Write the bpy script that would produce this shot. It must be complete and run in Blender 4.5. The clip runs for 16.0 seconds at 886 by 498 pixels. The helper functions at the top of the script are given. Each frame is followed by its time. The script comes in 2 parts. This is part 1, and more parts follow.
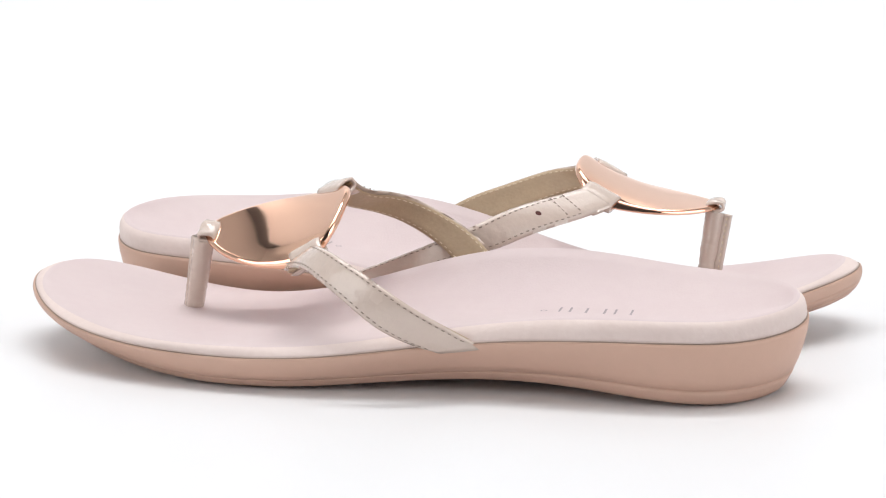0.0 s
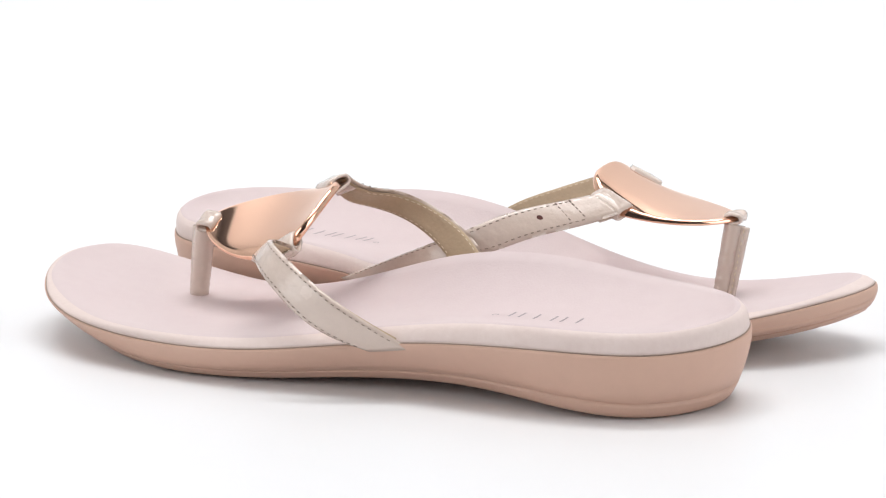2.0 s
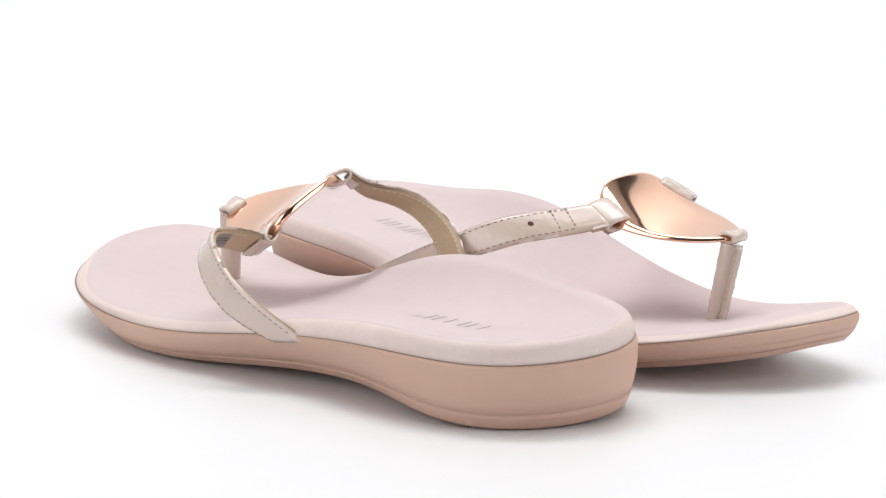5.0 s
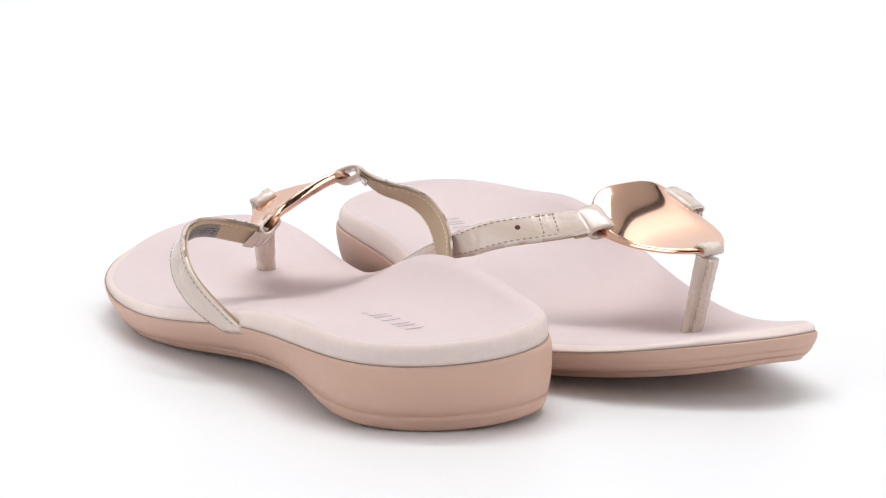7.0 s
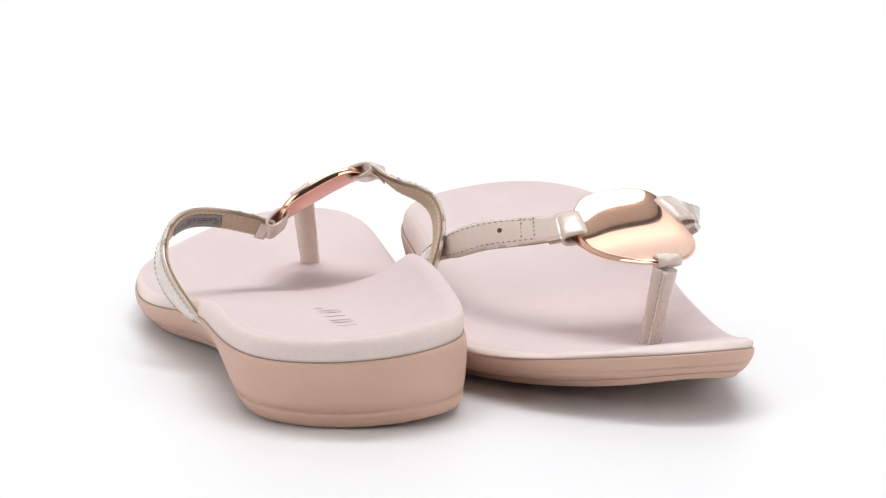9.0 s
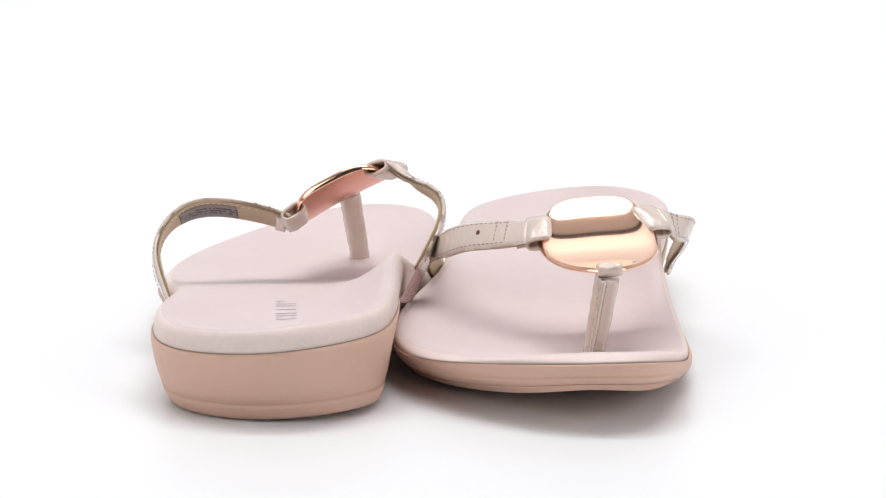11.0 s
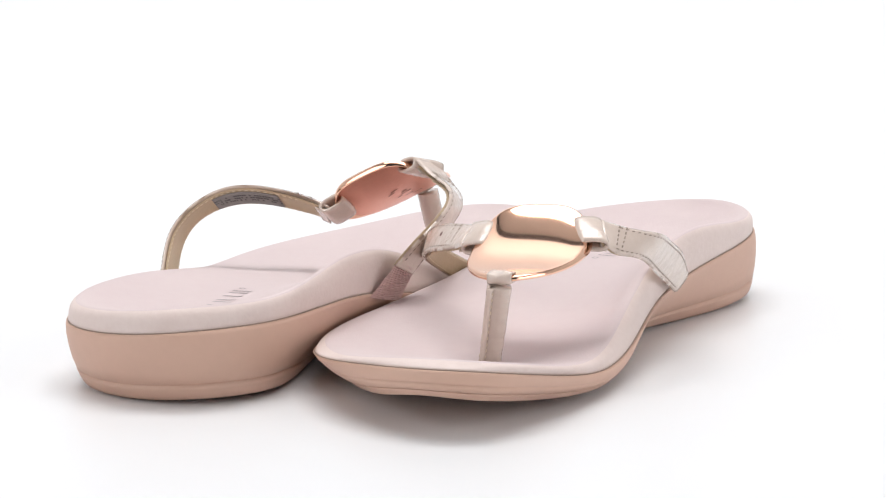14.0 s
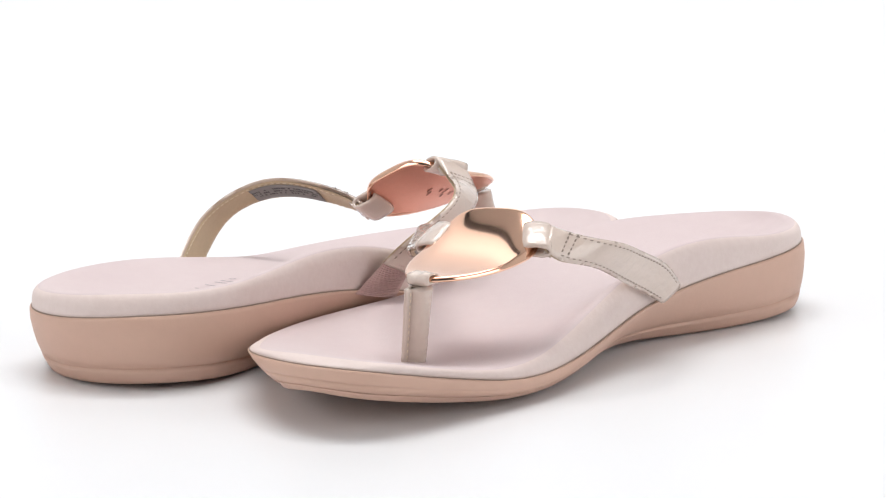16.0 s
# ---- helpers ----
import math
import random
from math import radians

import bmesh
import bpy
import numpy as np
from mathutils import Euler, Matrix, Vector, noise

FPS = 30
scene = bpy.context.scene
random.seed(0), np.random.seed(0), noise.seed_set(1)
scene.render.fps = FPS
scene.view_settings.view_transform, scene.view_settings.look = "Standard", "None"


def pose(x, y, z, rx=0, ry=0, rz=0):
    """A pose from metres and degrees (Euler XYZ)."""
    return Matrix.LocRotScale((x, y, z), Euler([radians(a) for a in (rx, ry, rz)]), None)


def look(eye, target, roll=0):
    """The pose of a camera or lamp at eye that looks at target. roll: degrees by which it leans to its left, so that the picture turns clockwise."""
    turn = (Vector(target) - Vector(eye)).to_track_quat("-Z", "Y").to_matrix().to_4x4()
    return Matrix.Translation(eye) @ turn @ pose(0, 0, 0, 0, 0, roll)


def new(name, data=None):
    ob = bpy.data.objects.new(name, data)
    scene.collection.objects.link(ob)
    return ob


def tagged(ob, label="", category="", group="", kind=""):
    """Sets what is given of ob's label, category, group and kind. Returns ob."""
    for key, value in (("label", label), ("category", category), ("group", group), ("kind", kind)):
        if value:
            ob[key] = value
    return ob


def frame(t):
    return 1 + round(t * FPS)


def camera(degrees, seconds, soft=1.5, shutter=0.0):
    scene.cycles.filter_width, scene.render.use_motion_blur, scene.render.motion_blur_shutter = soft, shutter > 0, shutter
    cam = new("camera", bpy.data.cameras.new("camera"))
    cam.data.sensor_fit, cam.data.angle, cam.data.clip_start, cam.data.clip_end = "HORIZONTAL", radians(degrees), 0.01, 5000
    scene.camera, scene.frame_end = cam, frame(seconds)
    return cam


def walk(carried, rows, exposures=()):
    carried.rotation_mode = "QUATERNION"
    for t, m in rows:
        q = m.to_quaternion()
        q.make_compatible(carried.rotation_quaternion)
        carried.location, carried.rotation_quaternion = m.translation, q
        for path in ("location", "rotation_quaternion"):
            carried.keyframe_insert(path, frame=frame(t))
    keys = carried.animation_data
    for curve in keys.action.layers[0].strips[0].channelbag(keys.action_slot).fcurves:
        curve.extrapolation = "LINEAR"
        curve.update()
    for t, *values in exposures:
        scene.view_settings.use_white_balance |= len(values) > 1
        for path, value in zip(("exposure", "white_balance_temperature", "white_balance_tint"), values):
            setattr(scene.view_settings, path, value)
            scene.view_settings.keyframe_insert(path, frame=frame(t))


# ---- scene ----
from mathutils.bvhtree import BVHTree

# ---------- camera ----------
EYE = (0.0, -1.0473, 0.2265)
PITCH, YAW = 0.18656, 0.00125
cam = camera(15.26, 16.0, soft=1.2)
aim = (EYE[0] + math.sin(YAW), EYE[1] + math.cos(YAW), EYE[2] - math.tan(PITCH))
walk(cam, [(0.0, look(EYE, aim, 0.107)), (16.0, look(EYE, aim, 0.107))])

# ---------- light: a white product-photo studio ----------
scene.view_settings.exposure = 0.0
world = bpy.data.worlds.new("studio")
scene.world = world
world.use_nodes = True
world.node_tree.nodes["Background"].inputs[0].default_value = (1.0, 0.985, 0.975, 1)
world.node_tree.nodes["Background"].inputs[1].default_value = 0.54


def softbox(name, eye, target, w, h, watts, colour=(1, 1, 1)):
    la = bpy.data.lights.new(name, "AREA")
    la.shape, la.size, la.size_y, la.energy, la.color = "RECTANGLE", w, h, watts, colour
    ob = new(name, la)
    ob.matrix_world = look(eye, target)
    return ob


softbox("softbox_top", (0.0, 0.07, 1.55), (0, 0.07, 0), 1.6, 0.9, 11.6)
softbox("softbox_side", (-1.5, -1.05, 0.72), (0, 0, 0.03), 1.4, 1.3, 13.2)
softbox("softbox_side", (1.5, -1.05, 0.72), (0, 0, 0.03), 1.4, 1.3, 13.2)
# Added fill, out of view: brightens the paper and what the metal reflects.
softbox("backdrop_fill", (0.0, 1.0, 3.3), (0, 2.5, 1.3), 2.7, 0.6, 73)


# ---------- materials ----------
def material(name, colour, rough=0.5, metal=0.0, vary=0.0, scale=60.0, bump=0.0, bscale=800.0, coat=0.0, spec=0.5, hue=None, sheen=0.0):
    m = bpy.data.materials.new(name)
    m.use_nodes = True
    nt = m.node_tree
    b = nt.nodes["Principled BSDF"]
    b.inputs["Base Color"].default_value = (*colour, 1)
    b.inputs["Roughness"].default_value = rough
    b.inputs["Metallic"].default_value = metal
    b.inputs["Specular IOR Level"].default_value = spec
    b.inputs["Coat Weight"].default_value = coat
    b.inputs["Coat Roughness"].default_value = 0.06
    b.inputs["Sheen Weight"].default_value = sheen
    co = nt.nodes.new("ShaderNodeTexCoord")
    if vary:
        n1 = nt.nodes.new("ShaderNodeTexNoise")
        n1.inputs["Scale"].default_value, n1.inputs["Detail"].default_value = scale, 6
        nt.links.new(co.outputs["Object"], n1.inputs["Vector"])
        n2 = nt.nodes.new("ShaderNodeTexNoise")
        n2.inputs["Scale"].default_value, n2.inputs["Detail"].default_value = scale * 9, 4
        nt.links.new(co.outputs["Object"], n2.inputs["Vector"])
        mix = nt.nodes.new("ShaderNodeMix")
        mix.data_type = "FLOAT"
        mix.inputs[0].default_value = 0.35
        nt.links.new(n1.outputs["Fac"], mix.inputs[2])
        nt.links.new(n2.outputs["Fac"], mix.inputs[3])
        ramp = nt.nodes.new("ShaderNodeValToRGB")
        other = hue or tuple(c * (1 - vary) for c in colour)
        ramp.color_ramp.elements[0].position, ramp.color_ramp.elements[1].position = 0.36, 0.64
        ramp.color_ramp.elements[0].color, ramp.color_ramp.elements[1].color = (*other, 1), (*colour, 1)
        nt.links.new(mix.outputs[0], ramp.inputs[0])
        nt.links.new(ramp.outputs[0], b.inputs["Base Color"])
        rr = nt.nodes.new("ShaderNodeMapRange")
        rr.inputs["To Min"].default_value, rr.inputs["To Max"].default_value = rough * 0.85, min(1, rough * 1.15)
        nt.links.new(n1.outputs["Fac"], rr.inputs["Value"])
        nt.links.new(rr.outputs[0], b.inputs["Roughness"])
    if bump:
        n3 = nt.nodes.new("ShaderNodeTexNoise")
        n3.inputs["Scale"].default_value, n3.inputs["Detail"].default_value = bscale, 5
        nt.links.new(co.outputs["Object"], n3.inputs["Vector"])
        bp = nt.nodes.new("ShaderNodeBump")
        bp.inputs["Strength"].default_value, bp.inputs["Distance"].default_value = bump, 0.0006
        nt.links.new(n3.outputs["Fac"], bp.inputs["Height"])
        nt.links.new(bp.outputs[0], b.inputs["Normal"])
        if coat:
            nt.links.new(bp.outputs[0], b.inputs["Coat Normal"])
    return m


M_FLOOR = material("white_sweep_paper", (0.80, 0.804, 0.818), 0.38, vary=0.01, scale=4)
M_SIDE = material("pale_bounce_panel", (0.70, 0.70, 0.70), 0.9, vary=0.05, scale=2)
M_ROOM = material("dark_studio_wall", (0.10, 0.10, 0.11), 0.9, vary=0.2, scale=2)
M_BED = material("pale_pink_footbed", (0.645, 0.535, 0.53), 0.6, vary=0.035, scale=26, bump=0.16, bscale=1400, hue=(0.62, 0.505, 0.505))
M_EDGE = material("cream_footbed_edge", (0.73, 0.61, 0.572), 0.55, vary=0.07, scale=55, bump=0.18, bscale=900, hue=(0.68, 0.555, 0.515))
M_RUB = material("blush_rubber", (0.605, 0.39, 0.30), 0.55, vary=0.05, scale=30, bump=0.08, bscale=900)
M_PAT = material("blush_patent_leather", (0.645, 0.522, 0.45), 0.26, vary=0.05, scale=90, bump=0.42, bscale=330, coat=0.85)
M_PAT.node_tree.nodes["Principled BSDF"].inputs["Coat Roughness"].default_value = 0.11
M_LIN = material("tan_lining", (0.50, 0.37, 0.24), 0.45, vary=0.12, scale=110, bump=0.25, bscale=700)
M_GOLD = material("polished_rose_gold", (0.965, 0.60, 0.43), 0.07, metal=1.0, vary=0.02, scale=60)
M_UNDER = material("satin_rose_gold", (0.82, 0.40, 0.29), 0.3, metal=1.0, vary=0.06, scale=70, bump=0.1, bscale=1200)
# Beige thread, with the shade in the stitch holes mixed into its colour.
M_THREAD = material("hole_shaded_thread", (0.29, 0.22, 0.18), 0.7, vary=0.1, scale=300)
M_THREAD_L = material("cream_thread", (0.72, 0.60, 0.44), 0.7, vary=0.1, scale=300)
M_SEAM = material("grey_brown_seam", (0.36, 0.265, 0.215), 0.8, vary=0.1, scale=200)
M_GORE = material("dusty_pink_elastic", (0.57, 0.385, 0.36), 0.75, vary=0.15, scale=200, bump=0.3, bscale=1500)
M_PRINT = material("grey_print", (0.33, 0.28, 0.285), 0.6, vary=0.1, scale=300)
M_HOLE = material("brown_hole_shade", (0.10, 0.03, 0.025), 0.8, vary=0.2, scale=400)
M_LABEL = material("grey_printed_label", (0.25, 0.23, 0.22), 0.5, vary=0.1, scale=300)
M_STAMP = material("dark_rose_stamp", (0.40, 0.16, 0.11), 0.4, metal=0.6, vary=0.1, scale=300)
M_INK = material("dark_label_ink", (0.07, 0.065, 0.065), 0.6, vary=0.1, scale=300)


def part(name, bm, mat, parent=None, label="", smooth=True):
    bmesh.ops.recalc_face_normals(bm, faces=bm.faces)
    me = bpy.data.meshes.new(name)
    bm.to_mesh(me)
    bm.free()
    me.materials.append(mat)
    if smooth:
        me.polygons.foreach_set("use_smooth", [True] * len(me.polygons))
    ob = new(name, me)
    ob.parent = parent
    return tagged(ob, label)


# ---------- the studio ----------
def sweep():
    """White paper: floor, a wide curve and the wall behind it, one sheet."""
    bm = bmesh.new()
    prof = [(-3.0, 0.0), (-1.0, 0.0), (0.6, 0.0), (1.7, 0.0)]
    prof += [(1.7 + 0.8 * math.sin(a), 0.8 - 0.8 * math.cos(a)) for a in [radians(d) for d in range(6, 91, 6)]]
    prof += [(2.5, 1.8), (2.5, 3.3)]
    xs = [-2.6, -1.3, 0.0, 1.3, 2.6]
    rows = [[bm.verts.new((x, y, z)) for x in xs] for y, z in prof]
    for a, b in zip(rows, rows[1:]):
        for i in range(len(xs) - 1):
            bm.faces.new((a[i], a[i + 1], b[i + 1], b[i]))
    ob = part("backdrop", bm, M_FLOOR)
    for f in ob.data.polygons:
        if f.normal.y + f.normal.z < 0:
            ob.data.flip_normals()
            break
    tagged(ob, "seamless white paper sweep under and behind the sandals", "backdrop", kind="structure")


def wall(name, lo, hi, label, mat=None):
    bm = bmesh.new()
    bmesh.ops.create_cube(bm, size=1)
    for v in bm.verts:
        v.co = Vector([(lo[k] + hi[k]) / 2 + v.co[k] * (hi[k] - lo[k]) for k in range(3)])
    ob = part(name, bm, mat or M_ROOM, smooth=False)
    tagged(ob, label, "wall" if name != "ceiling" else "ceiling", kind="structure")


sweep()
wall("wall_south", (-2.7, -3.12, 0), (2.7, -3.0, 4.0), "dark grey studio wall behind the camera")
# Unseen blocker: shuts the gap over the paper so the metal reflects dark there.
wall("blocker_north", (-2.7, 2.62, 0), (2.7, 2.74, 4.0), "unseen dark panel behind the paper that blocks world light")
# Unseen pale panels, sides and overhead, added for bounce light and metal reflections.
wall("bounce_west", (-2.72, -3.0, 0), (-2.6, 2.6, 4.0), "unseen pale side panel for bounce light and reflections", M_SIDE)
wall("bounce_east", (2.6, -3.0, 0), (2.72, 2.6, 4.0), "unseen pale side panel for bounce light and reflections", M_SIDE)
wall("ceiling", (-2.72, -3.12, 4.0), (2.72, 2.62, 4.12), "unseen pale panel overhead for bounce light and reflections", M_SIDE)


# ---------- the sandal's lasts: outline control values in millimetres, from the toe round the outer side ----------
SEAM = (0.0, 250.0,
        [-2, 18.4, 44.6, 60.7, 69.4, 73.5, 64.5, 68.3, 71.2, 67.1, 50.8, 32.2, 16.7, 4.1, -1, -4.3, -4.2, -15.7, -24, -23, -23.8, -17.8],
        [20.2, 18.2, 14.2, 11.1, 9.8, 11.1, 16, 19.3, 20.1, 19.7, 20.6, 22.1, 23.4, 23.1, 21.9, 21.5, 16.9, 9.7, 6.4, 12.2, 17.3, 20.3])
SOLE = (2.2, 244.1,
        [-0.8, 13.4, 28.2, 51, 67.9, 67, 58, 57.3, 67.5, 66.4, 48.8, 30.1, 12.4, 1.8, 2, 6.9, 6.7, -14.7, -25, -20.2, -19.9, -15.4],
        [12.5, 9.6, 5.7, 2.3, 0.8, 1.0, 4, 4.3, 2.2, 0.6, 0.2, 1.2, 2.2, 1.8, 0.2, 0.4, 3.1, 3.6, 1.6, 4.5, 8.8, 11.3])
RIM = (-1.0, 245.5,
       [2.7, 25.7, 41.4, 60.8, 69.3, 69, 62, 65, 69.7, 65.5, 51.4, 35.6, 19.2, 4.3, -1.5, -2.9, -5.6, -11.8, -22.1, -24.5, -24, -17.7],
       [22.2, 18.8, 15.5, 13.2, 13, 13.7, 20.2, 25.5, 26.4, 25.9, 27.2, 28.6, 29.9, 29.3, 29.5, 34.3, 32.4, 18.9, 10.2, 14.1, 19.6, 22])
NSEG = 176


def spline_loop(vals, n):
    k, out = len(vals), []
    for i in range(n):
        u = i / n * k
        j, t = int(u), u - int(u)
        w = ((1 - t) ** 3 / 6, (3 * t ** 3 - 6 * t * t + 4) / 6, (-3 * t ** 3 + 3 * t * t + 3 * t + 1) / 6, t ** 3 / 6)
        out.append(sum(b * vals[(j + d) % k] for b, d in zip(w, (-1, 0, 1, 2))))
    return out


def outline(c):
    y, z = spline_loop(c[2], NSEG), spline_loop(c[3], NSEG)
    return [Vector((c[0] + c[1] / 2 * math.cos(2 * math.pi * i / NSEG), y[i], z[i])) for i in range(NSEG)]


def outward(loop):
    out = []
    for i in range(NSEG):
        d = loop[(i + 1) % NSEG] - loop[i - 1]
        out.append(Vector((d.y, -d.x, 0)).normalized())
    return out


def table(x, pts):
    for (x0, a), (x1, b) in zip(pts, pts[1:]):
        if x <= x1:
            t = max(0, (x - x0) / (x1 - x0))
            t = t * t * (3 - 2 * t) * 0.5 + t * 0.5
            return a + (b - a) * t
    return pts[-1][1]


MIDZ = [(-123, 27), (-112, 23.5), (-95, 21), (-71, 20), (-45, 20.7), (-15, 17.3), (15, 13.4), (45, 10.9), (73, 11), (98, 14.5), (112, 18), (121, 21.5)]


def mid_height(x):
    return sum(table(x + d, MIDZ) for d in (-12, -6, 0, 6, 12)) / 5


L_SEAM, L_SOLE, L_RIM = outline(SEAM), outline(SOLE), outline(RIM)
N_SEAM = outward(L_SEAM)


def loft(rings, close_in=None, close_out=None):
    bm = bmesh.new()
    vs = [[bm.verts.new(p) for p in r] for r in rings]
    n = len(rings[0])
    for a, b in zip(vs, vs[1:]):
        for i in range(n):
            bm.faces.new((a[i], a[(i + 1) % n], b[(i + 1) % n], b[i]))
    for ring, on in ((vs[0], close_in), (vs[-1], close_out)):
        if on:
            for i in range(1, n // 2):  # bridge the two sides along the middle line
                a, b, c, d = ring[i], ring[(i + 1) % n], ring[n - i - 1], ring[n - i]
                f = (a, b, c, d) if len({a, b, c, d}) == 4 else tuple(dict.fromkeys((a, b, c, d)))
                if len(f) >= 3:
                    bm.faces.new(f)
            bm.faces.new((ring[0], ring[1], ring[n - 1]))
    return bm


def mirror(bm, side, k=0.001):
    for v in bm.verts:
        if side < 0 and v.co.x < -20:
            v.co.y -= 2.6 * ((-20 - v.co.x) / 105) ** 1.5
        v.co = Vector((v.co.x * k, v.co.y * k * side, v.co.z * k))
    return bm


def middle(loop, i, squeeze=0.93):
    a, b = loop[i], loop[-i % NSEG]
    return Vector(((a.x - 0) * squeeze, (a.y + b.y) / 2, 0))


def outsole_mesh():
    rings = []
    for q in (0.97, 0.6, 0.25):  # underside
        r = []
        for i in range(NSEG):
            e = L_SOLE[i] - N_SEAM[i] * 2.0
            p = e.lerp(middle(L_SOLE, i), q)
            p.z = max(0.0, (L_SOLE[i].z * (1 - q) + q * (L_SOLE[i].z + L_SOLE[-i % NSEG].z) / 2) - 0.2)
            r.append(p)
        rings.append(r)
    wall_rows = [(0.0, -2.0, -0.3), (0.0, -0.7, 0.15), (0.03, 0.0, 0.9), (0.12, 0.45, 0.6), (0.19, 0.65, 0.3), (0.205, 0.05, 0.3), (0.225, 0.05, 0.2), (0.24, 0.7, 0.2),
                 (0.4, 1.25, 0), (0.5, 1.45, 0), (0.53, -1.0, 0), (0.56, 1.5, 0), (0.6, 1.6, 0), (0.8, 1.6, 0), (0.93, 1.25, 0), (0.985, 0.95, 0.05), (1.0, 0.55, 0.2), (1.0, -2.0, 0.1)]
    for s, o, dz in wall_rows:
        r = []
        for i in range(NSEG):
            front = max(0.0, math.cos(2 * math.pi * i / NSEG)) ** 2
            p = L_SOLE[i].lerp(L_SEAM[i], s) + N_SEAM[i] * (o if s != 0.53 else 1.5 - 0.45 * front)
            p.z = max(0.0, p.z + dz - (0.35 if s == 1.0 else 0))
            r.append(p)
        rings.append(r)
    return loft(rings, close_in=True)


def footbed_mesh():
    rings = []
    for s, o, dz in [(0, -2.2, -0.2), (0, 0.0, -0.02), (0.04, 0.3, 0.12), (0.2, 0.5, 0.2), (0.45, 0.75, 0), (0.7, 0.7, 0), (0.88, 0.25, -0.1), (0.97, -0.55, 0.05), (1.0, -1.6, 0.25)]:
        r = []
        for i in range(NSEG):
            p = L_SEAM[i].lerp(L_RIM[i], s) + N_SEAM[i] * o
            p.z += dz
            r.append(p)
        rings.append(r)
    for q in (0.10, 0.17, 0.26, 0.36, 0.48, 0.62, 0.76, 0.88, 0.97):
        r = []
        for i in range(NSEG):
            e = L_RIM[i] - N_SEAM[i] * 1.6
            m = middle(L_RIM, i)
            p = e.lerp(m, q)
            f = 1 - (1 - q) ** 2.3
            f = f * min(1, q / 0.12) ** 0.4
            p.z = L_RIM[i].z + 0.25 + (mid_height(p.x) - L_RIM[i].z) * f
            r.append(p)
        rings.append(r)
    return loft(rings, close_out=True)


# ---------- ribbons ----------
def clamp_spline(ctrl, n):
    pts = [Vector(c) for c in ctrl]
    k = len(pts)
    kn = [0] * 3 + [i / (k - 3) for i in range(k - 2)] + [1] * 3
    out = []
    for s in range(n):
        u = min(s / (n - 1), 1 - 1e-9)
        j = max(i for i in range(3, k) if kn[i] <= u)
        d = [pts[j - 3 + i] for i in range(4)]
        for r in range(1, 4):
            for i in range(3, r - 1, -1):
                a, b = kn[j - 3 + i], kn[i + 1 + j - r]
                t = 0 if b == a else (u - a) / (b - a)
                d[i] = d[i - 1].lerp(d[i], t)
        out.append(d[3])
    return out


def ribbon_frames(rear, front, n, flip):
    a, b = clamp_spline(rear, n), clamp_spline(front, n)
    out = []
    for i in range(n):
        i0, i1 = max(0, i - 1), min(n - 1, i + 1)
        along = ((a[i1] + b[i1]) - (a[i0] + b[i0])).normalized()
        across = (b[i] - a[i]).normalized()
        out.append((a[i], b[i], along.cross(across).normalized() * flip, along))
    return out


def ribbon(frames, lo, hi, inset=0.0, crown=0.0, cols=8, wrinkle=0.0, seed=0):
    """A band between heights lo and hi along its normal, rounded at the two edges."""
    bm = bmesh.new()
    loops = []
    for k, (a, b, nrm, along) in enumerate(frames):
        w = (b - a).length
        c, ax = (a + b) / 2, (b - a).normalized()
        half = w / 2 - inset
        sec = []
        e = (hi - lo) / 2
        for j in range(cols + 1):
            x = -half + 2 * half * j / cols
            edge = max(0, (abs(x) - (half - e)) / e) if e > 0 else 0
            h = hi + crown * (1 - (x / half) ** 2) - e * (1 - math.sqrt(max(0, 1 - edge * edge)))
            if wrinkle:
                h += wrinkle * noise.noise(Vector((k * 0.22 + seed, x * 0.25, seed)))
            sec.append(c + ax * x + nrm * h)
        for j in range(cols, -1, -1):
            x = -half + 2 * half * j / cols
            edge = max(0, (abs(x) - (half - e)) / e) if e > 0 else 0
            h = lo + e * (1 - math.sqrt(max(0, 1 - edge * edge))) + crown * (1 - (x / half) ** 2)
            sec.append(c + ax * x * 0.999 + nrm * (h - 0.01))
        loops.append([bm.verts.new(p) for p in sec])
    m = len(loops[0])
    for p, q in zip(loops, loops[1:]):
        for j in range(m):
            bm.faces.new((p[j], p[(j + 1) % m], q[(j + 1) % m], q[j]))
    bm.faces.new(loops[0])
    bm.faces.new(loops[-1][::-1])
    return bm


def dashes(frames, inset, height, step=2.2, size=1.3, thick=0.42, skip=(0.0, 1.0), both=True):
    """A row of small thread stitches along the edges of a ribbon."""
    bm = bmesh.new()
    n = len(frames)
    s0 = 1 if height > 0 else -1
    for side in ((0, 1) if both else (0,)):
        path = []
        for a, b, nrm, along in frames:
            ax = (b - a).normalized()
            path.append(((a + ax * inset) if side == 0 else (b - ax * inset), nrm, ax))
        total, acc = 0, 0
        for k in range(int(n * skip[0]), int((n - 1) * skip[1])):
            p, nrm, ax = path[k]
            d = path[k + 1][0] - p
            ln = d.length
            t = acc
            while t < ln:
                c = p + d * (t / ln) + nrm * height
                u = d.normalized()
                vs = []
                for sx, sw in ((-0.5, 0.6), (-0.3, 1), (0.3, 1), (0.5, 0.6)):
                    vs.append([bm.verts.new(c + u * size * sx + ax * thick * wx * sw + nrm * hz) for wx, hz in ((-0.5, -0.12 * s0), (0, 0.13 * s0), (0.5, -0.12 * s0))])
                for r, q in zip(vs, vs[1:]):
                    for j in range(2):
                        bm.faces.new((r[j], r[j + 1], q[j + 1], q[j]))
                t += step
            acc = t - ln
    return bm


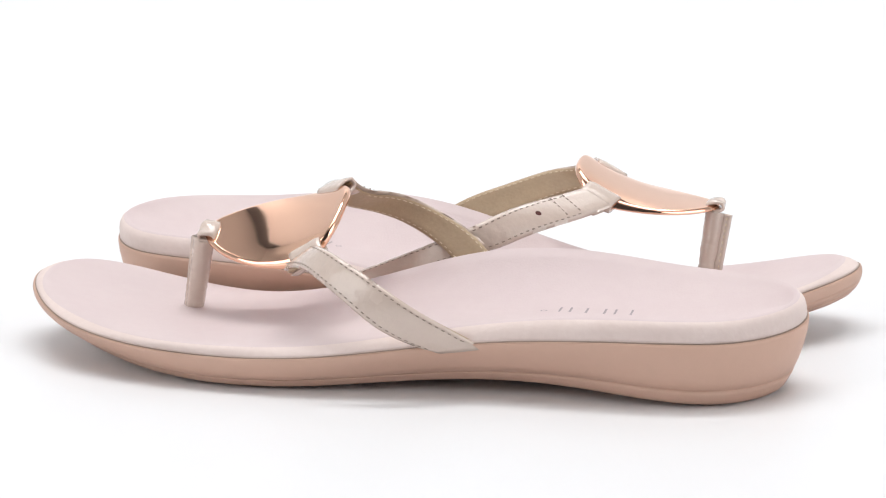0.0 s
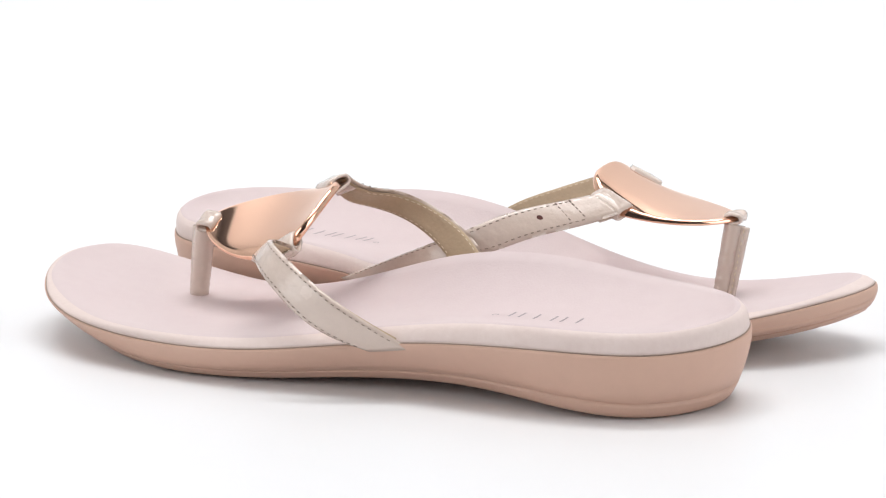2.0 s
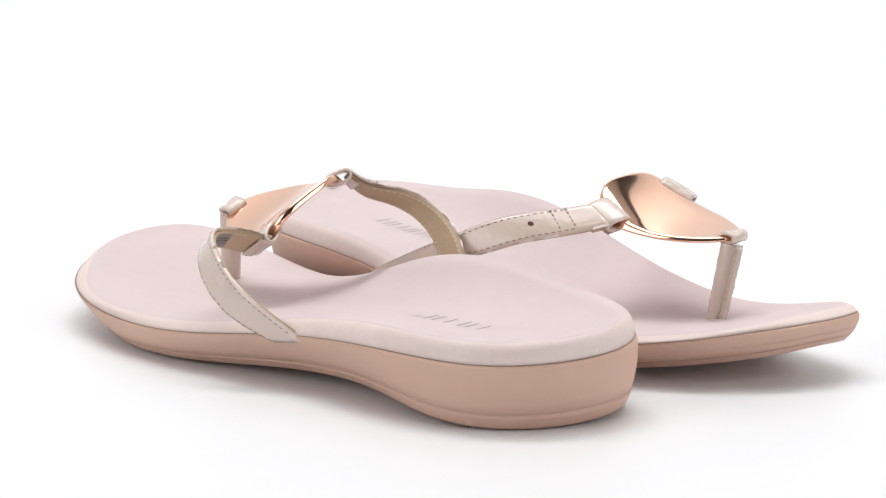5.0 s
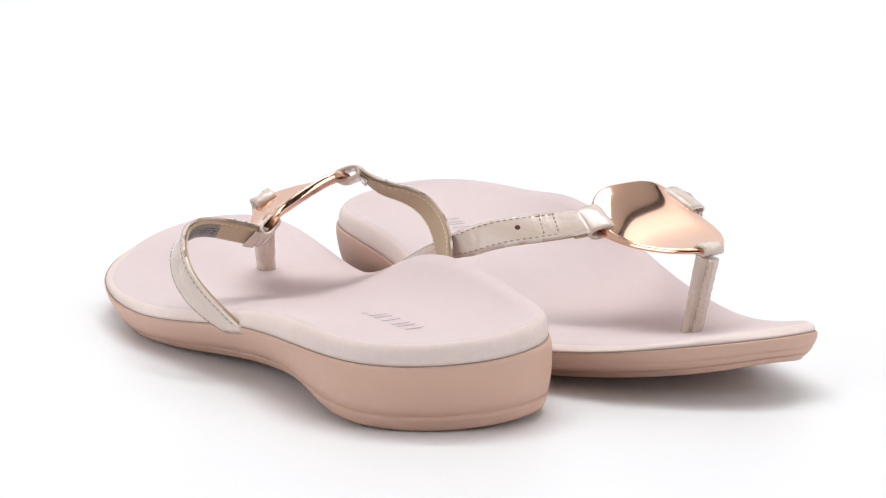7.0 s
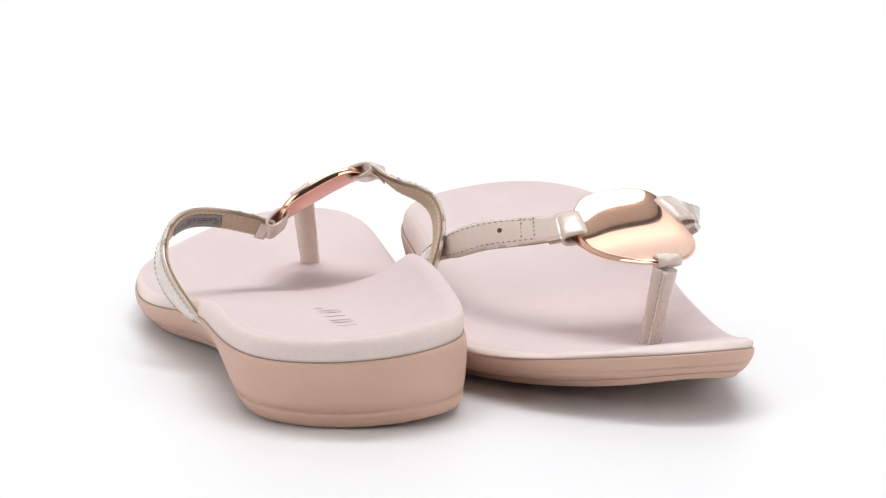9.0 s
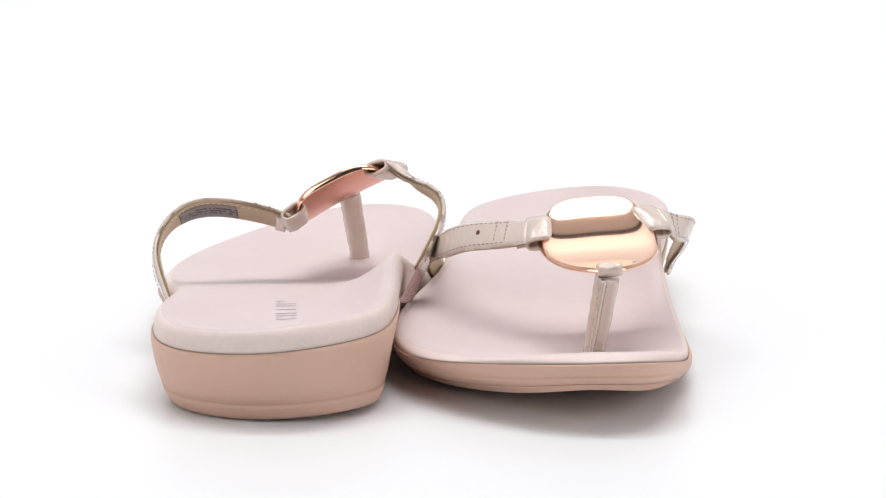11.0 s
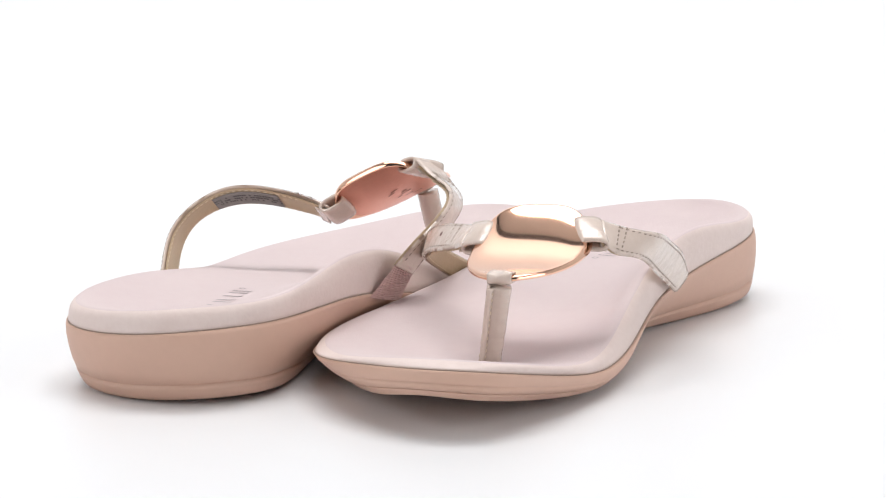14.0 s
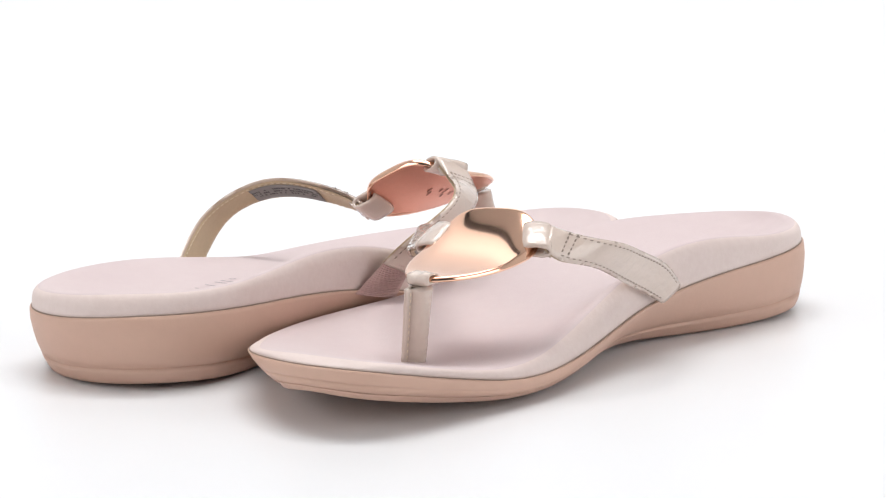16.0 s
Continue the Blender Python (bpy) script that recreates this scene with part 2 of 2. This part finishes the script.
def band_loop(centre, out, nrm, width_dir, width, length, height, thick, turns=28, skew=0.0, rough=0.25):
    """A leather band folded into a closed loop round the edge of the ornament."""
    bm = bmesh.new()
    out, width_dir = out.normalized(), width_dir.normalized()
    nrm = nrm.normalized()
    cols = 8
    rings = []
    for layer in (0, 1):
        rows = []
        for k in range(turns):
            a = 2 * math.pi * k / turns
            ca, sa = math.cos(a), math.sin(a)
            lx = (length / 2 - layer * thick) * math.copysign(abs(ca) ** 0.75, ca)
            lz = (height / 2 - layer * thick) * math.copysign(abs(sa) ** 0.75, sa)
            row = []
            for j in range(cols + 1):
                x = (j / cols - 0.5) * width
                soft = 0.35 * (abs(2 * j / cols - 1) ** 4) * (1 if layer == 0 else -0.6)
                s = 1 - soft / max(abs(lx) + abs(lz), 1)
                w = rough * noise.noise(Vector((x * 0.4 * (1 + rough), a * 1.5, width)))
                row.append(centre + out * (lx * s + skew * x) + nrm * (lz * s + w * (layer == 0)) + width_dir * x)
            rows.append([bm.verts.new(p) for p in row])
        rings.append(rows)
    o, i = rings
    for k in range(turns):
        q = (k + 1) % turns
        for j in range(cols):
            bm.faces.new((o[k][j], o[k][j + 1], o[q][j + 1], o[q][j]))
            bm.faces.new((i[k][j], i[q][j], i[q][j + 1], i[k][j + 1]))
        bm.faces.new((o[k][0], o[q][0], i[q][0], i[k][0]))
        bm.faces.new((o[k][cols], i[k][cols], i[q][cols], o[q][cols]))
    return bm


# ---------- the metal ornament ----------
PLATE_L, PLATE_W = 23.7, 17.4


def plate_height(x, y):
    t, u = max(0.0, (PLATE_L - x) / (2 * PLATE_L)), (y / PLATE_W) ** 2
    return 15.1 * t ** 2.4 - 0.5 * u - 5.0 * t ** 2.2 * u ** 3 / (1 + 0.35 * u * u)


def disc_point(r, a, top=True):
    """Plate in its own frame: x to the toe, y to the outer side; flat at the toe, swept up at the instep."""
    c, s = math.cos(a), math.sin(a)
    ex = 2 / (1.79 if c > 0 else 3.1)
    x = PLATE_L * r * math.copysign(abs(c) ** ex, c)
    y = PLATE_W * r * math.copysign(abs(s) ** ex, s)
    y *= 1 - (0.187 if x > 0 else 0.2) * x / PLATE_L
    z = plate_height(x, y)
    t = (PLATE_L - x) / (2 * PLATE_L)
    z -= max(0.0, (r - 0.93) / 0.07) ** 2 * (0.3 + 1.7 * max(0.0, t - 0.45) / 0.55)  # the instep edge rolls over
    return Vector((x, y, z))


def disc_mesh(frame_m, top):
    bm = bmesh.new()
    seg, th = 96, 0.8
    rows = []
    if top:
        prof = [(r, th) for r in (0.04, 0.1, 0.17, 0.24, 0.31, 0.38, 0.45, 0.52, 0.59, 0.65, 0.7, 0.75, 0.8, 0.85, 0.9, 0.925, 0.94)] + [(0.955, th * 0.97), (0.975, th * 0.88), (0.99, th * 0.62), (1.0, th * 0.2), (1.0, -th * 0.3), (0.992, -th * 0.7), (0.975, -th * 0.95), (0.945, -th)]
    else:
        prof = [(r, -th * 0.99) for r in (0.04, 0.15, 0.27, 0.4, 0.52, 0.62, 0.7, 0.77, 0.83, 0.89, 0.94)]
    for r, h in prof:
        rows.append([bm.verts.new(frame_m @ (disc_point(r, 2 * math.pi * k / seg) + Vector((0, 0, h)))) for k in range(seg)])
    for p, q in zip(rows, rows[1:]):
        for k in range(seg):
            bm.faces.new((p[k], p[(k + 1) % seg], q[(k + 1) % seg], q[k]))
    bm.faces.new(rows[0])
    return bm


def edge_seat(fm, x, sign):
    """Where a strap's loop sits on the ornament's edge: centre, outward, normal and edge directions."""
    a = min((math.pi * (0.35 + 0.6 * k / 200) for k in range(201)), key=lambda q: abs(disc_point(1, q).x - x)) * sign
    rot = fm.to_3x3()
    out = (rot @ (disc_point(0.86, a) - disc_point(0.7, a))).normalized()
    tan = (rot @ (disc_point(0.86, a + 0.05) - disc_point(0.86, a - 0.05))).normalized()
    if tan.x > 0:
        tan = -tan
    nrm = out.cross(tan)
    if nrm.z < 0:
        nrm = -nrm
    side = nrm.cross(tan).normalized()
    return fm @ disc_point(0.95, a), side if side.dot(out) > 0 else -side, nrm.normalized(), tan


def frame_from(origin, fwd, lat):
    x = Vector(fwd).normalized()
    z = x.cross(Vector(lat)).normalized()
    y = z.cross(x)
    return Matrix.Translation(origin) @ Matrix((x, y, z)).transposed().to_4x4()


# ---------- one sandal; side +1: left foot, -1: right foot ----------
def sandal(side, spec, label):
    root = tagged(new("sandal"), label, "sandal", "pair of sandals")
    sole = part("outsole", mirror(outsole_mesh(), side), M_RUB, root, "blush rubber outsole with a thick heel")
    bed = footbed_mesh()
    tree = BVHTree.FromBMesh(bed)
    foot = part("footbed", mirror(bed, side), M_BED, root, "pale pink contoured footbed with a cream edge")
    foot.data.materials.append(M_EDGE)
    for f in foot.data.polygons[:NSEG * 7]:
        f.material_index = 1

    rings = []
    for o, dz in ((-1.0, -0.15), (0.5, -0.1), (0.52, 0.03), (0.48, 0.14), (-1.0, 0.2)):
        rings.append([L_SEAM[i] + N_SEAM[i] * o + Vector((0, 0, dz)) for i in range(NSEG)])
    part("seam_line", mirror(loft(rings), side), M_SEAM, sole, "thin dark seam line over the outsole")

    def ground(x, y):
        hit = tree.ray_cast(Vector((x, y, 90)), Vector((0, 0, -1)))
        return hit[0] if hit[0] else Vector((x, y, 20))

    # brand print, as plain bars
    bm = bmesh.new()
    for k in range(6 if side < 0 else 4):
        x0 = -51.3 - 6.9 * k
        for dx, wy in ((1.3, 6.4), (-1.9, 6.4)) if k % 2 == 0 else ((0, 6.4),):
            rows = []
            for j in range(5):
                y = 30.6 + wy * (j / 4 - 0.5)
                rows.append([bm.verts.new(ground(x0 + dx + e, y) + Vector((0, 0, 0.09))) for e in (-0.34, 0.34)])
            for a, b in zip(rows, rows[1:]):
                bm.faces.new((a[0], a[1], b[1], b[0]))
    part("print", mirror(bm, side), M_PRINT, root, "faint grey printed bars on the heel", smooth=False)
    bm = bmesh.new()
    ring = []
    for k in range(16):
        a = 2 * math.pi * k / 16
        ring.append([bm.verts.new(ground(-45.2 + r * math.cos(a), 32.4 + r * math.sin(a)) + Vector((0, 0, 0.09))) for r in (0.7, 1.05)])
    for k in range(16):
        a, b = ring[k], ring[(k + 1) % 16]
        bm.faces.new((a[0], a[1], b[1], b[0]))
    part("print_dot", mirror(bm, side), M_PRINT, root, smooth=False)

    # straps
    fm = frame_from(*spec["disc"])
    for nm, flip in (("outer_strap", 1), ("inner_strap", -1)):
        rear, front = [list(q) for q in spec[nm]]
        c, out, up, tan = edge_seat(fm, spec["seat"][flip < 0], flip)
        lift = spec["lift"][flip < 0]
        rear[0], front[0] = c + out * 3.6 + up * lift + tan * 5.6, c + out * 3.6 + up * lift - tan * 5.6
        fr = ribbon_frames(rear, front, 90, -flip)
        body = fr
        st = part(nm, mirror(ribbon(body, 0.0, 1.25, 0, 0.35, 12, 0.10, 3 * flip), side), M_PAT, root, "pearly blush patent strap")
        part("lining", mirror(ribbon(body, -1.0, 0.0, 0.5, 0.35, 8), side), M_LIN, st, "tan leather lining")
        part("stitching", mirror(dashes(body, 1.45, 1.5, step=2.15, size=1.1, thick=0.5, skip=(0.1, 0.98)), side), M_THREAD, st, "beige edge stitches, darkened by the shade of their holes")
        part("lining_stitching", mirror(dashes(body, 1.5, -0.88, thick=0.42, size=1.2, skip=(0.14, 0.98)), side), M_THREAD_L, st, "cream stitches on the lining")
        part("strap_return", mirror(ribbon(fr[1:6], -1.8, -1.0, 0.4, 0.3, 8, 0.1, 2), side), M_PAT, st, "folded-back strap end")
        # cross rows of stitches beside the loop
        bm = bmesh.new()
        for k in (8, 12):
            a, b, nrm, al = fr[k]
            sub = [(a.lerp(b, t) - al * 3, a.lerp(b, t) + al * 3, nrm, (b - a).normalized()) for t in [0.12 + 0.76 * i / 20 for i in range(21)]]
            tmp = dashes(sub, 3, 1.62, step=1.75, size=1.05, thick=0.7, both=False)
            me = bpy.data.meshes.new("tmp")
            tmp.to_mesh(me)
            tmp.free()
            bm.from_mesh(me)
            bpy.data.meshes.remove(me)
        part("cross_stitching", mirror(bm, side), M_THREAD, st)
        # the folded loop round the ornament's edge
        part("strap_loop", mirror(band_loop(c + out * 0.6, out, up, tan, 11.4, 9.4, 5.0, 1.15, skew=0.12 * flip), side), M_PAT, st, "folded patent loop")
        if nm == "outer_strap":
            # No hole is cut: a flat disc carries its inner shade as dark brown.
            if spec.get("hole"):
                k = spec["hole"]
                a, b, nrm, al = fr[k]
                bm = bmesh.new()
                bmesh.ops.create_circle(bm, cap_ends=True, radius=0.95, segments=16)
                c = a.lerp(b, 0.45) + nrm * 1.62
                m = Matrix((al, (b - a).normalized(), nrm)).transposed().to_4x4()
                for v in bm.verts:
                    v.co = c + m @ v.co
                part("punched_hole", mirror(bm, side), M_HOLE, st, "small punched hole, a flat disc in the brown of its inner shade")
            # printed size label inside
            k0, k1 = spec["label"]
            sub = [(a.lerp(b, 0.17), a.lerp(b, 0.86), nrm, al) for a, b, nrm, al in fr[k0:k1]]
            lab = part("size_label", mirror(ribbon(sub, -1.2, -1.0, 0, 0.3, 6), side), M_LABEL, st, "grey printed size label")
            bm = bmesh.new()
            rnd = random.Random(4)
            for row in range(5):
                t0 = 0.1 + row * 0.18
                for k in range(len(sub) - 1):
                    if rnd.random() < 0.72:
                        a, b, nrm, al = sub[k]
                        a2, b2, _, _ = sub[k + 1]
                        f = 0.15 + 0.3 * rnd.random()
                        q = [a.lerp(b, t0), a.lerp(b, t0 + 0.1), a2.lerp(b2, t0 + 0.1), a2.lerp(b2, t0)]
                        q[2], q[3] = q[1].lerp(q[2], 1 - f), q[0].lerp(q[3], 1 - f)
                        bm.faces.new([bm.verts.new(p - nrm * 1.32 + nrm * 0.3) for p in q])
            part("label_print", mirror(bm, side), M_INK, lab, smooth=False)
        elif spec.get("gore"):
            tip, toe_tip = [Vector(q) for q in spec["gore"]]
            a, b, nrm, al = fr[87]
            bm = bmesh.new()
            rows = []
            for k in range(41):
                t = k / 40
                h = 1.0 + 0.5 * (k % 2)
                p, q = a.lerp(tip, t), b.lerp(toe_tip, t)
                rows.append([bm.verts.new(p.lerp(q, j / 6) + nrm * (h * (1 - abs(j / 3 - 1) ** 3) + 0.3)) for j in range(7)])
            for p, q in zip(rows, rows[1:]):
                for j in range(6):
                    bm.faces.new((p[j], p[j + 1], q[j + 1], q[j]))
            part("elastic_gore", mirror(bm, side), M_GORE, root, "ribbed dusty pink elastic gore", smooth=False)

    # ornament
    orn = part("ornament", mirror(disc_mesh(fm, True), side), M_GOLD, root, "polished rose gold metal ornament")
    part("ornament_back", mirror(disc_mesh(fm, False), side), M_UNDER, orn, "satin rose gold underside")

    bm = bmesh.new()
    rnd = random.Random(9)
    for k in range(7):
        x, y = -6 + 2.0 * k, 2.5 * math.sin(k * 1.9)
        w, h = 0.7, 1.2 + rnd.random()
        q = []
        for sx, sy in ((-1, -1), (1, -1), (1, 1), (-1, 1)):
            px, py = x + sx * w / 2 + sy * 0.4, y + sy * h
            q.append(bm.verts.new(fm @ Vector((px, py, plate_height(px, py) - 0.95))))
        bm.faces.new(q)
    part("stamp", mirror(bm, side), M_STAMP, orn, "darker stamped mark", smooth=False)

    # toe post
    base, top = [Vector(p) for p in spec["post"]]
    up = (top - base).normalized()
    fwd = (Vector((1, 0, 0)) - up * up.x).normalized()
    lat = up.cross(fwd)
    bm = bmesh.new()
    rows = []
    for k in range(61):
        t = k / 60
        c = base.lerp(top, t) - up * (1.5 * (1 - t))
        w = 3.3 + 0.5 * t + 0.12 * noise.noise(Vector((t * 9, 0, side)))
        row = []
        for j in range(32):
            a = 2 * math.pi * j / 32
            ridge = 0.5 * max(0, math.cos(a)) ** 8 - 0.5 * max(0, math.cos(a - 0.4)) ** 30 - 0.5 * max(0, math.cos(a + 0.4)) ** 30
            wr = 0.16 * noise.noise(Vector((t * 14, a * 1.2, 5))) - 0.16 * max(0, noise.noise(Vector((t * 34, a * 0.6, 9)))) ** 0.5
            row.append(bm.verts.new(c + fwd * (w * 0.92 + ridge + wr) * math.cos(a) + lat * (w + wr + ridge * 0.4) * math.sin(a)))
        rows.append(row)
    for p, q in zip(rows, rows[1:]):
        for j in range(32):
            bm.faces.new((p[j], p[(j + 1) % 32], q[(j + 1) % 32], q[j]))
    bm.faces.new(rows[0])
    bm.faces.new(rows[-1])
    post = part("toe_post", mirror(bm, side), M_PAT, root, "wrapped blush patent toe post")
    bm = bmesh.new()
    rows = []
    for k in range(45):
        t = k / 44
        c = base.lerp(top, t) - up * (1.0 * (1 - t))
        w = 3.0 + 0.45 * t
        lean = 0.25 * noise.noise(Vector((t * 5, 3, side)))
        far = w + spec["flange"] + 0.5 * t + 0.12 * noise.noise(Vector((t * 17, 0, side)))
        sec = [(w - 1.2, -0.75), (far - 0.5, -0.8), (far, -0.45), (far, -0.05), (far - 0.35, 0.0), (far, 0.05), (far, 0.45), (far - 0.5, 0.8), (w - 1.2, 0.75)]
        rows.append([bm.verts.new(c + fwd * f + lat * (l + lean + 0.5)) for f, l in sec])
    for p, q in zip(rows, rows[1:]):
        for j in range(9):
            bm.faces.new((p[j], p[(j + 1) % 9], q[(j + 1) % 9], q[j]))
    bm.faces.new(rows[0])
    bm.faces.new(rows[-1][::-1])
    flange = part("seam_flange", mirror(bm, side), M_PAT, post, "stitched seam edge")
    for sg in (-1, 1):
        sub = []
        for t in [0.05 + 0.9 * i / 24 for i in range(25)]:
            m = base.lerp(top, t) + fwd * (2.1 + spec["flange"] + 0.6 * t) + lat * (0.5 + 0.95 * sg + 0.25 * noise.noise(Vector((t * 5, 3, side))))
            sub.append((m, m + fwd * 6, lat * sg, up))
        part("stitching", mirror(dashes(sub, 0.0, -0.02, step=2.0, size=1.0, thick=0.42, both=False), side), M_THREAD_L, flange)
    c = Vector(spec["toe_loop"])
    dz = fm.to_3x3() @ Vector((0, 0, 1))
    dx = fm.to_3x3() @ Vector((1, 0, 0))
    dy = fm.to_3x3() @ Vector((0, 1, 0))
    part("post_loop", mirror(band_loop(c, dx, dz, dy, 7.4, 6.4, 4.0, 1.1, rough=0.6), side), M_PAT, post, "folded patent loop at the toe")
    return root


LEFT = dict(
    outer_strap=([(23.3, 27.5, 34.0), (26.5, 33.5, 36.7), (21.0, 54.3, 43.2), (10.7, 65.6, 40.9), (-5.6, 72.7, 32.5), (-15.8, 70.8, 25.5), (-32.5, 65.4, 15.9)],
                 [(32.3, 27.6, 27.3), (38.4, 34.6, 29.4), (26.8, 51.2, 35.8), (18.8, 65.0, 34.7), (6.4, 73.4, 28.2), (-4.5, 71.5, 18.1), (-17.9, 65.9, 14.0)]),
    inner_strap=([(21.6, -2.2, 49.2), (19.2, -8.6, 47.6), (12.6, -15.5, 47.6), (4.3, -20.9, 44.0), (-9.0, -18.9, 38.2), (-18.4, -14.4, 32.6), (-23.4, -10.6, 26.6)],
                 [(30.3, -8.4, 46.0), (29.6, -12.8, 43.0), (23.9, -18.1, 41.5), (14.0, -21.3, 38.5), (1.3, -19.2, 33.4), (-7.2, -15.4, 27.2), (-12.4, -12.6, 22.0)]),
    disc=((44.4, 7.9, 36.1), (49.88, -2.61, 1.9), (3.35, 44.04, -23.44)),
    post=((72.8, 4.2, 10.5), (68.2, 8.0, 34.6)), toe_loop=(66.4, 8.6, 36.9), gore=((-31.0, -4.8, 17.2), (-14.0, -9.4, 13.8)), lift=(-0.8, 0.4), flange=0.0, seat=(-16.5, -16.5), label=(18, 47))
RIGHT = dict(
    outer_strap=([(40.2, 26.3, 42.4), (36.0, 33.4, 43.8), (24.4, 49.5, 41.6), (17.3, 58.4, 37.0), (7.5, 62.3, 32.4), (-10.4, 66.6, 24.3), (-32.5, 66.2, 15.4)],
                 [(50.0, 25.7, 37.1), (45.5, 34.0, 37.0), (31.8, 50.1, 33.7), (24.2, 56.3, 29.0), (16.8, 61.2, 27.9), (-1.2, 69.5, 21.5), (-16.7, 67.2, 13.4)]),
    inner_strap=([(30.3, -7.7, 45.7), (26.0, -13.2, 46.2), (19.8, -18.6, 44.4), (9.3, -20.4, 42.8), (-5.6, -15.4, 36.5), (-22.3, -12.0, 30.7), (-30.6, -8.3, 22.3)],
                 [(38.4, -13.1, 40.2), (35.0, -16.0, 38.6), (27.4, -18.4, 37.8), (16.8, -17.4, 34.9), (2.9, -13.4, 28.3), (-12.0, -9.6, 22.6), (-22.2, -8.0, 17.3)]),
    disc=((55.0, 3.6, 37.6), (48.57, -11.87, 0.4), (11.88, 48.48, -2.88)),
    post=((75.2, 3.5, 11.3), (77.2, -0.8, 35.6)), toe_loop=(77.0, -1.3, 38.0), lift=(0.7, 0.7), flange=1.9, seat=(-14.5, -16.0), hole=19, label=(13, 52))

left_sandal = sandal(1, LEFT, "pale pink thong sandal with a rose gold ornament beside its mate")
right_sandal = sandal(-1, RIGHT, "pale pink thong sandal with a punched strap and rose gold ornament")


def motions():
    """Both sandals ride round together on the turning floor plate, about the vertical through the origin."""
    for ob, x, y, a in ((left_sandal, -0.0061974, -0.0181208, 169.155), (right_sandal, 0.0204975, 0.0593478, -23.5696)):
        rows = []
        for k in range(33):
            t = k * 0.5
            rows.append((t, pose(0, 0, 0, 0, 0, -6.92862 * t) @ pose(x, y, 0.0002, 0, 0, a)))
        walk(ob, rows)


motions()
